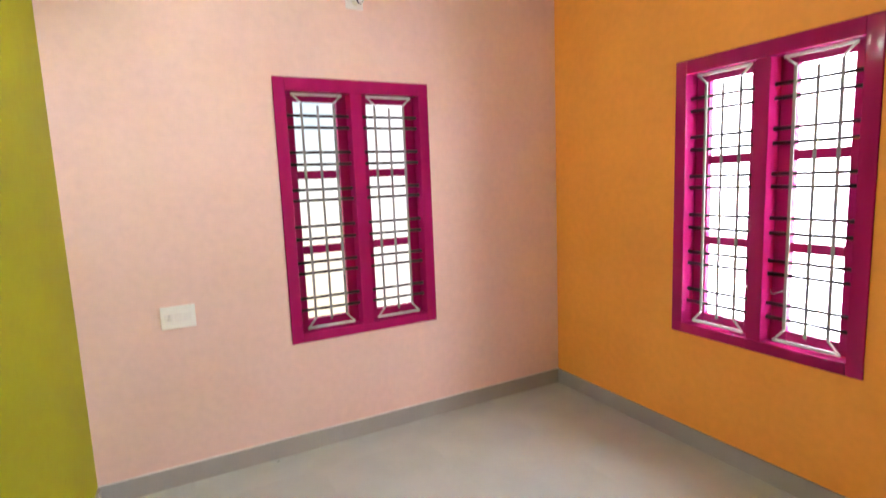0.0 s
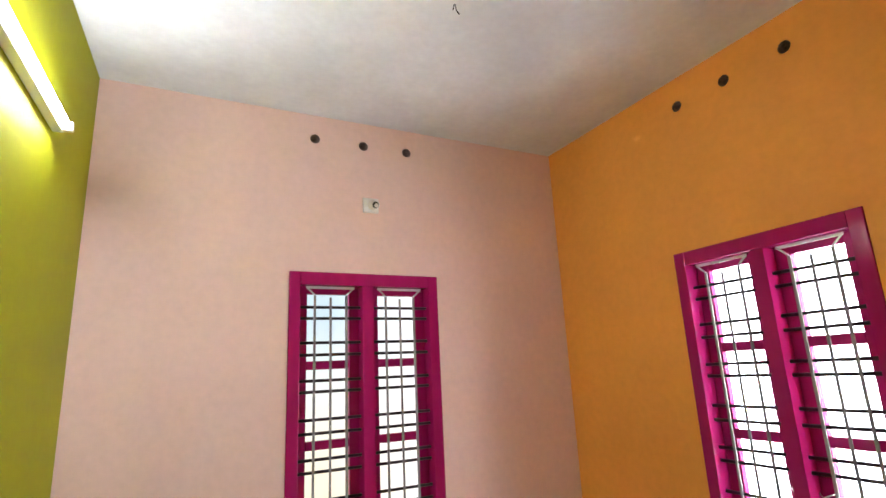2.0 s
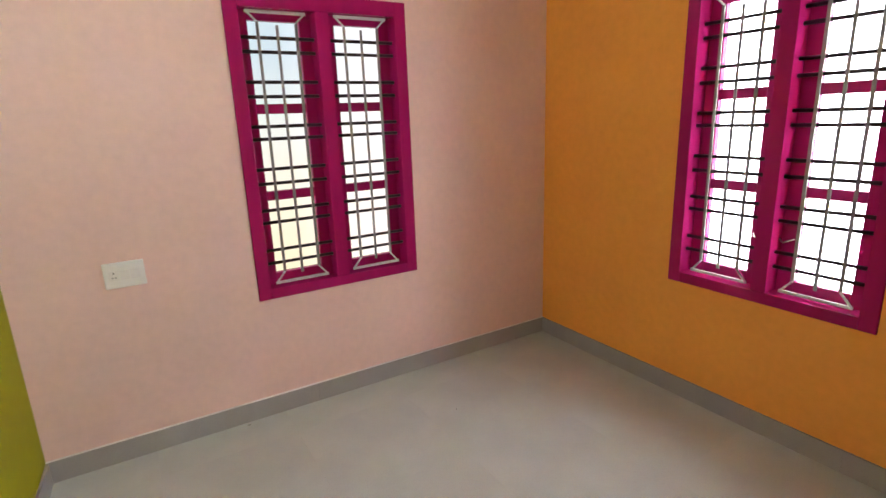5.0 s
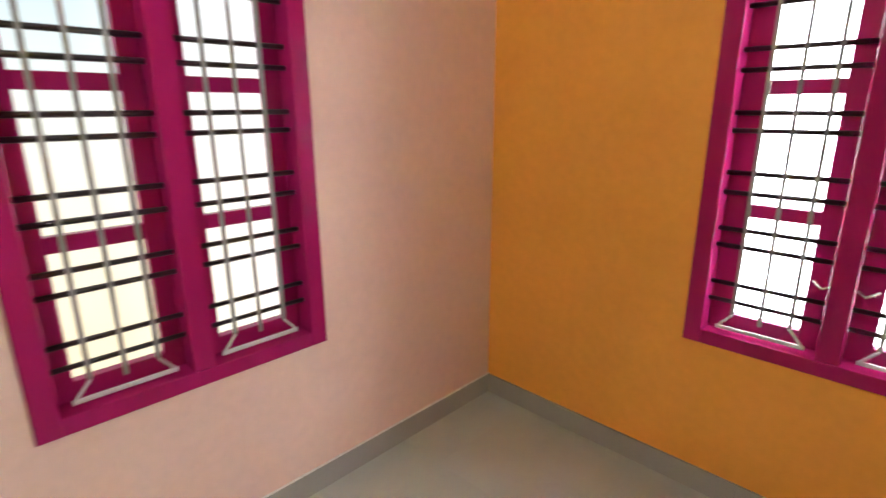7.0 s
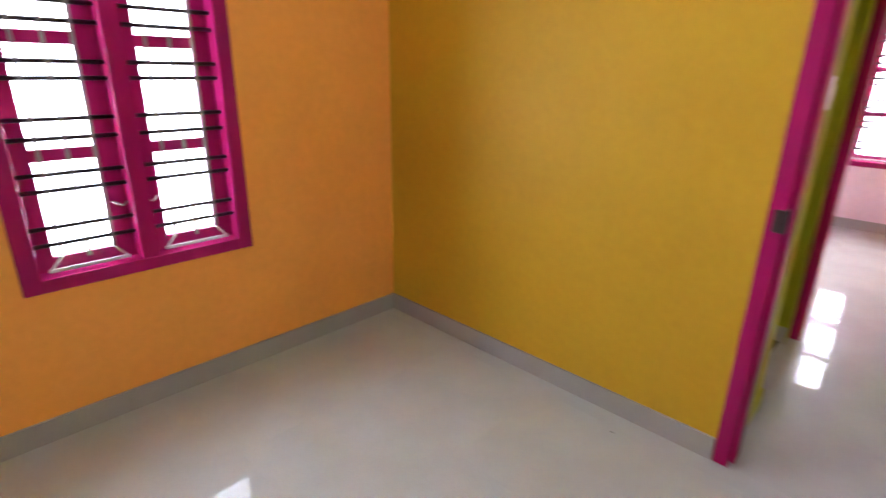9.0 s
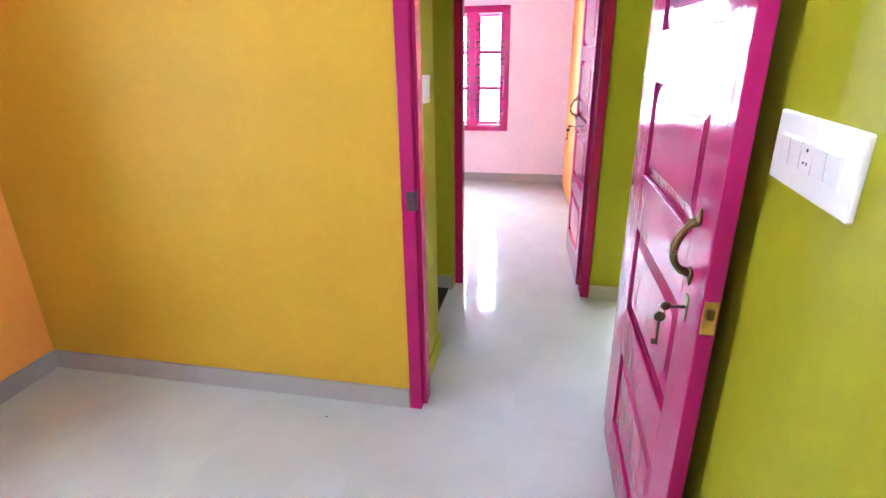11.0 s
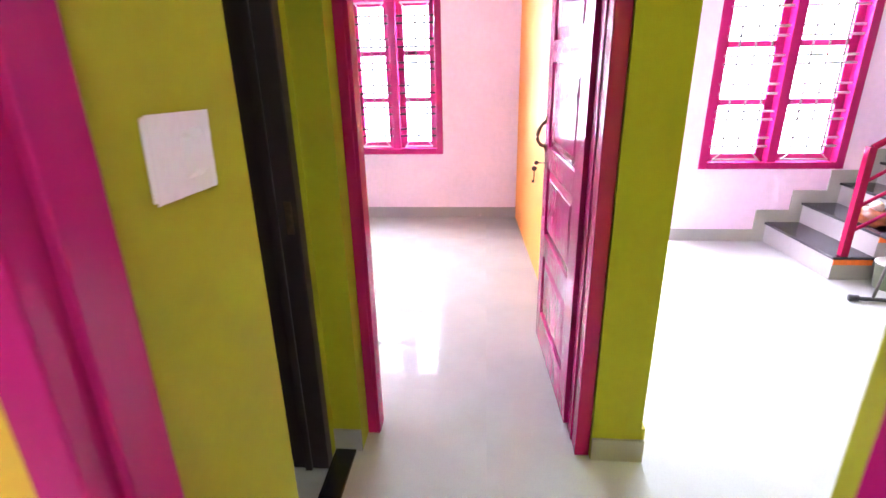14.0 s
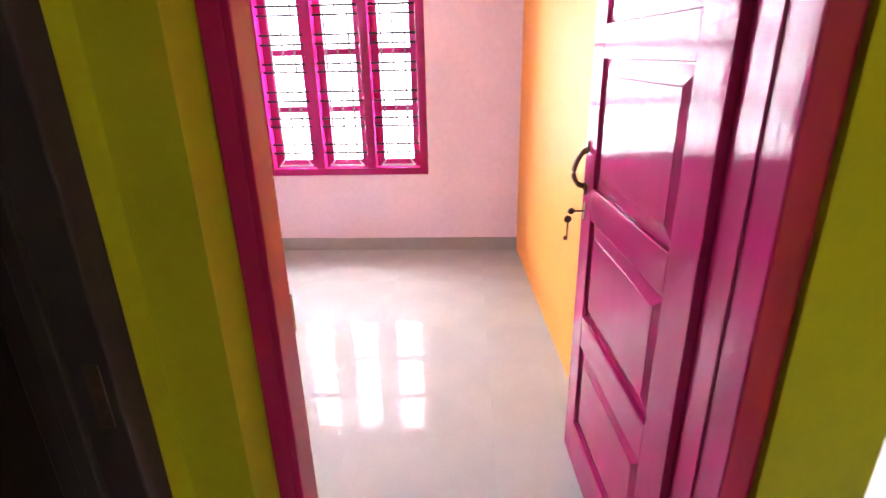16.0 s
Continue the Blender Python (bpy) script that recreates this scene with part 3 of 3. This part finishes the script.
tiles(0.02, 3.053, 0.0, 2.736, 0.05, 0.1)
tiles(-3.6, 1.177, -3.84, 0.0, 0.05, 0.1)
tiles(0.2, 3.1, -4.469, -3.84, 0.05, 0.1)
tiles(1.177, 3.1, -3.84, -1.268, 0.05, 0.1)
tiles(1.2615, 2.9, -1.268, -0.36, 0.05, 0.1)
tiles(-0.85, 0.15, -4.04, -3.84, 0.05, 0.1)


# ---- switch plates, bulb holder, tube light ----
def switch_plate(name, m, w, h, label, layout):
    """Modular plate: x along the wall, y out of the wall towards the room is negative, origin at its middle. layout: rocker or socket, from the left."""
    root = tagged(empty(name, m), label, "switch plate", "wall switch plates")
    part("surround", boxed(-w / 2, w / 2, -0.011, 0.0, -h / 2, h / 2, 0.004), IVORY, root)
    part("module_frame", boxed(-w * 0.39, w * 0.39, -0.0125, -0.0105, -h * 0.21, h * 0.21, 0.001), IVORY, root)
    n = len(layout)
    cw = w * 0.76 / n
    for i, kind in enumerate(layout):
        x = -w * 0.38 + i * cw
        if kind == "rocker":
            bm = bmesh.new()
            vs = [bm.verts.new((x + 0.0015 + u * (cw - 0.003), y, z)) for u in (0, 1) for y, z in ((-0.012, -h * 0.18), (-0.0135, -h * 0.18), (-0.0165, h * 0.18), (-0.012, h * 0.18))]
            a, b = vs[:4], vs[4:]
            bm.faces.new(a), bm.faces.new(b[::-1])
            for q in range(4):
                bm.faces.new((a[q], a[(q + 1) % 4], b[(q + 1) % 4], b[q]))
            part("rocker", bm, WHITE, root)
        else:
            sock = part("socket", boxed(x + 0.001, x + cw - 0.001, -0.0145, -0.0118, -h * 0.19, h * 0.19, 0.001), WHITE, root)
            for dx, dz, r in ((0.5, 0.10, 0.0032), (0.36, -0.07, 0.0025), (0.64, -0.07, 0.0025)):
                part("pin_hole", lathe(bmesh.new(), [(r, 0.0), (r, 0.0005)], Matrix.Translation((x + cw * dx, -0.0145, h * dz)) @ Matrix.Rotation(math.pi / 2, 4, "X"), 10), DARK, sock)
    return root


switch_plate("switch_plate", pose(0.655, 2.736, 0.868), 0.155, 0.113, "ivory plastic switch plate with a socket on the pink wall", ("socket", "rocker", "rocker"))
covered = tagged(empty("switch_plate", along((1.09, -0.121), (1.09, -0.533)) @ Matrix.Translation((0.188, 0, 1.388)) @ Matrix.Rotation(radians(3), 4, "Y")),
                 "white switch plate under creased protective film on the lime wall", "switch plate", "wall switch plates")
part("surround", boxed(-0.074, 0.074, -0.004, 0.003, -0.054, 0.054, 0.003), IVORY, covered)
part("rocker", boxed(0.008, 0.046, -0.0135, -0.0035, -0.026, 0.026, 0.002), WHITE, covered)
film = bmesh.new()
rng = random.Random(41)
rows = []
for i in range(15):
    col = []
    for k in range(11):
        u, z = -0.077 + 0.154 * i / 14, -0.057 + 0.114 * k / 10
        bulge = 0.0095 if 0.004 < u < 0.050 and abs(z) < 0.030 else 0.0
        col.append(film.verts.new((u, -0.0052 - bulge - rng.uniform(0.0, 0.0016) - 0.002 * (abs(u) > 0.07), z)))
    rows.append(col)
for i in range(14):
    for k in range(10):
        film.faces.new((rows[i][k], rows[i + 1][k], rows[i + 1][k + 1], rows[i][k + 1]))
part("protective_film", film, WHITE, covered, "creased white protective film")
switch_plate("switch_plate", along(G0, G1) @ Matrix.Translation((1.045, 0, 1.383)), 0.29, 0.115, "wide ivory switch plate with a socket on the lime wall", ("rocker", "rocker", "socket", "rocker", "rocker"))

holder = tagged(empty("bulb_holder", pose(1.663, 2.736, 2.469)), "white angled bulb holder on a square plate", "bulb holder")
part("plate", boxed(-0.052, 0.044, -0.016, 0.0, -0.046, 0.044, 0.003), WHITE, holder)
tilt = Matrix.Translation((0.006, -0.016, 0.0)) @ Matrix.Rotation(radians(5), 4, "Z") @ Matrix.Rotation(radians(104), 4, "X")
cup = part("cup", lathe(bmesh.new(), [(0.031, -0.006), (0.031, 0.010), (0.024, 0.020), (0.0235, 0.036), (0.026, 0.038), (0.026, 0.044)], tilt), WHITE, holder, smooth=True)
part("socket_mouth", lathe(bmesh.new(), [(0.0205, 0.0), (0.0205, 0.001)], tilt @ Matrix.Translation((0, 0, 0.0442))), DARK, cup)
part("contact_block", lathe(bmesh.new(), [(0.013, 0.0), (0.012, 0.004)], tilt @ Matrix.Translation((0.004, -0.003, 0.0452))), WHITE, cup, "white contact block in the socket")

def tube_glow(t, e):
    e.inputs[0].default_value = (0.90, 0.98, 1.0, 1)
    e.inputs[1].default_value = 125.0


TUBE_GLOW = glowing("lit_tube", tube_glow)
lamp = tagged(empty("tube_light", along(G0, G1) @ Matrix.Translation((1.50, 0, 2.43))), "lit white tube light on a slim batten", "tube light")
part("batten", boxed(-0.61, 0.60, -0.036, 0.0, -0.022, 0.022, 0.004), WHITE, lamp)
part("tube", tube(bmesh.new(), [(-0.585, -0.052, 0), (0.575, -0.052, 0)], 0.0095, 14), TUBE_GLOW, lamp, "glowing white tube", smooth=True)
for x in (-0.60, 0.575):
    part("end_cap", boxed(x, x + 0.022, -0.068, -0.034, -0.019, 0.019, 0.004), WHITE, lamp)

# ---- strike plate on the first door frame ----
sp = tagged(empty("strike_plate", pose(1.062, 0.012, 0.990)), "dull brown metal strike plate wrapped round the magenta door frame", "strike plate")
KEEP = plain("brown_keep_metal", (0.040, 0.022, 0.022), 0.5, 0.0, 0.3, 60.0)
part("plate", boxed(0.006, 0.034, 0.0002, 0.0065, -0.038, 0.038, 0.0025), KEEP, sp)
part("lip", boxed(-0.0035, 0.0065, -0.030, 0.0070, -0.040, 0.040, 0.0025), KEEP, sp)
part("bolt_hole", boxed(-0.0042, -0.0030, -0.022, -0.006, -0.02, 0.02), DARK, sp)
for z in (-0.026, 0.026):
    part("screw", lathe(bmesh.new(), [(0.0035, 0.0), (0.003, 0.0012)], Matrix.Translation((0.024, 0.0063, z)) @ Matrix.Rotation(-math.pi / 2, 4, "X"), 10), DARK, sp)

# ---- stair ----
stair = tagged(empty("stair", pose(0, 0, 0)), "tiled stair with dark granite treads climbing along the wall", "stair", kind="structure")
GO, RISE = 0.252, 0.163


def lean(bm):
    for v in bm.verts:
        v.co.x -= (v.co.y + 3.84) * 0.085
    return bm


for i in range(9):
    xa = -1.625 - i * GO
    top = (i + 1) * RISE + 0.004
    part("step", lean(boxed(xa - GO - 0.012, xa, -3.838, -3.062, 0.0 if i == 0 else i * RISE - 0.16, top - 0.018, 0.001)), SKIRT, stair)
    part("tread", lean(boxed(xa - GO - 0.006, xa + 0.014, -3.8385, -3.048, top - 0.018, top, 0.005)), GRANITE, stair, "dark polished granite tread")
    part("painted_edge", lean(boxed(xa - GO, xa - 0.001, -3.0622, -3.057, top - 0.058, top - 0.018)), ORANGE_LINE, stair, "orange painted edge under the tread")
    part("step_skirting", boxed(xa - GO + 0.095, xa + 0.095, -3.8395, -3.828, max(0.0, i * RISE + 0.0), top + 0.10, 0.0015), SKIRT, stair)
tagged(link("stair_side", lean(boxed(-3.55, -2.15, -3.10, -3.064, 0.0, 0.42)), ROSE), "plain wall under the stair", "wall", kind="structure")

rail = tagged(empty("stair_railing", pose(-1.757, -3.085, 0.168)), "crimson painted steel stair railing", "railing")
part("post", boxed(-0.024, 0.024, -0.024, 0.024, 0.0, 0.735, 0.003), RAILRED, rail)
for z, r, mat in ((0.735, 0.022, RAILRED), (0.51, 0.012, RAILRED), (0.345, 0.012, RAILRED), (0.175, 0.012, RAILRED)):
    bm = tube(bmesh.new(), [(-0.01, 0, z - 0.005), (-1.4, 0.0, z + 1.4 * RISE / GO)], r, 8)
    part("handrail" if r > 0.02 else "rail", bm, mat, rail, smooth=False)
part("upper_post", boxed(-1.424, -1.376, -0.024, 0.024, 0.80, 1.63, 0.003), RAILRED, rail)


# ---- ceiling wires and paint chips ----
wires = tagged(empty("ceiling_wire", pose(1.646, 1.55, 3.0)), "two bare black wire ends hanging from the ceiling", "wire")
for dx, l in ((-0.006, 0.035), (0.007, 0.05)):
    part("wire", tube(bmesh.new(), [(dx * 0.3, 0, 0.004), (dx, 0.004, -l * 0.5), (dx * 2.2, -0.006, -l)], 0.0028, 6), DARK, wires, smooth=True)


def paint_chip(x, y, turn, size):
    bm = bmesh.new()
    ring = [bm.verts.new((size * (0.7 + 0.5 * random.random()) * math.cos(a), 0.5 * size * (0.7 + 0.5 * random.random()) * math.sin(a), 0.0008)) for a in [2 * math.pi * n / 7 for n in range(7)]]
    bm.faces.new(ring)
    bmesh.ops.solidify(bm, geom=bm.faces[:], thickness=0.002)
    ob = link("paint_chip", bm, CHIP, pose(x, y, 0.0016, 0, 0, turn))
    return tagged(ob, "small dark flake lying on the floor", "flake", "flakes on the floor")


CHIP = plain("dark_flake", (0.03, 0.02, 0.025), 0.6)
paint_chip(1.477, 0.137, 20, 0.008)
paint_chip(1.06, 2.695, -15, 0.009)
paint_chip(2.0, 2.222, 50, 0.005)

# ---- things beside the stair ----
bucket = tagged(empty("paint_bucket", pose(-1.99, -2.94, 0.0)), "white plastic paint bucket with a green band beside the stair", "bucket")
part("pail", lathe(bmesh.new(), [(0.080, 0.0), (0.085, 0.015), (0.094, 0.15), (0.098, 0.154), (0.098, 0.167), (0.094, 0.170)], sides=28), plain("green_print", (0.16, 0.19, 0.12), 0.4), bucket, smooth=True)
part("lid", lathe(bmesh.new(), [(0.099, 0.167), (0.102, 0.170), (0.102, 0.179), (0.090, 0.180), (0.088, 0.175), (0.01, 0.175)], sides=28), WHITE, bucket, "white snap lid", smooth=True)

bag = tagged(empty("plastic_bag", pose(-2.03, -3.28, 0.334)), "crumpled brown plastic bag lying on a stair tread", "bag")
bm = bmesh.new()
bmesh.ops.create_icosphere(bm, subdivisions=4, radius=0.12)
for v in bm.verts:
    n = noise.noise(v.co * 14) * 0.022 + noise.noise(v.co * 34) * 0.010
    v.co += v.co.normalized() * n
    v.co.x *= 0.85
    v.co.z = max(v.co.z * 0.62, -0.052) + 0.052
part("body", bm, plain("brown_film", (0.20, 0.055, 0.02), 0.2, 0, 0.4, 18.0, 0.3), bag, smooth=True)
bm = bmesh.new()
bmesh.ops.create_icosphere(bm, subdivisions=3, radius=0.04)
for v in bm.verts:
    v.co += v.co.normalized() * noise.noise(v.co * 60) * 0.012
    v.co += Vector((0.01, 0.02, 0.125))
part("knot", bm, plain("pale_film", (0.65, 0.45, 0.35), 0.25, 0, 0.3, 25.0, 0.3), bag, "pale knotted neck", smooth=True)

TUBE_GREY = plain("grey_tube_enamel", (0.16, 0.14, 0.14), 0.35)
stand = tagged(empty("folding_chair", pose(-1.62, -2.73, 0.0)), "grey tubular chair with black rubber feet", "chair")
part("foot_bar", tube(bmesh.new(), [(-0.04, 0, 0.020), (-0.46, 0.06, 0.020)], 0.0125, 10), DARK, stand, "black foot bar", smooth=True)
for x, y in ((0.0, -0.005), (-0.48, 0.062)):
    part("rubber_foot", tube(bmesh.new(), [(x, y, 0.022), (x - 0.05, y + 0.007, 0.022)], 0.021, 12), DARK, stand, smooth=True)
part("leg", tube(bmesh.new(), [(-0.13, 0.012, 0.03), (-0.17, 0.02, 0.42)], 0.0095, 10), TUBE_GREY, stand, smooth=True)
part("leg", tube(bmesh.new(), [(-0.36, 0.045, 0.03), (-0.32, 0.04, 0.42)], 0.0095, 10), TUBE_GREY, stand, smooth=True)
part("seat", boxed(-0.46, -0.08, -0.02, 0.36, 0.42, 0.45, 0.012), DARK, stand)
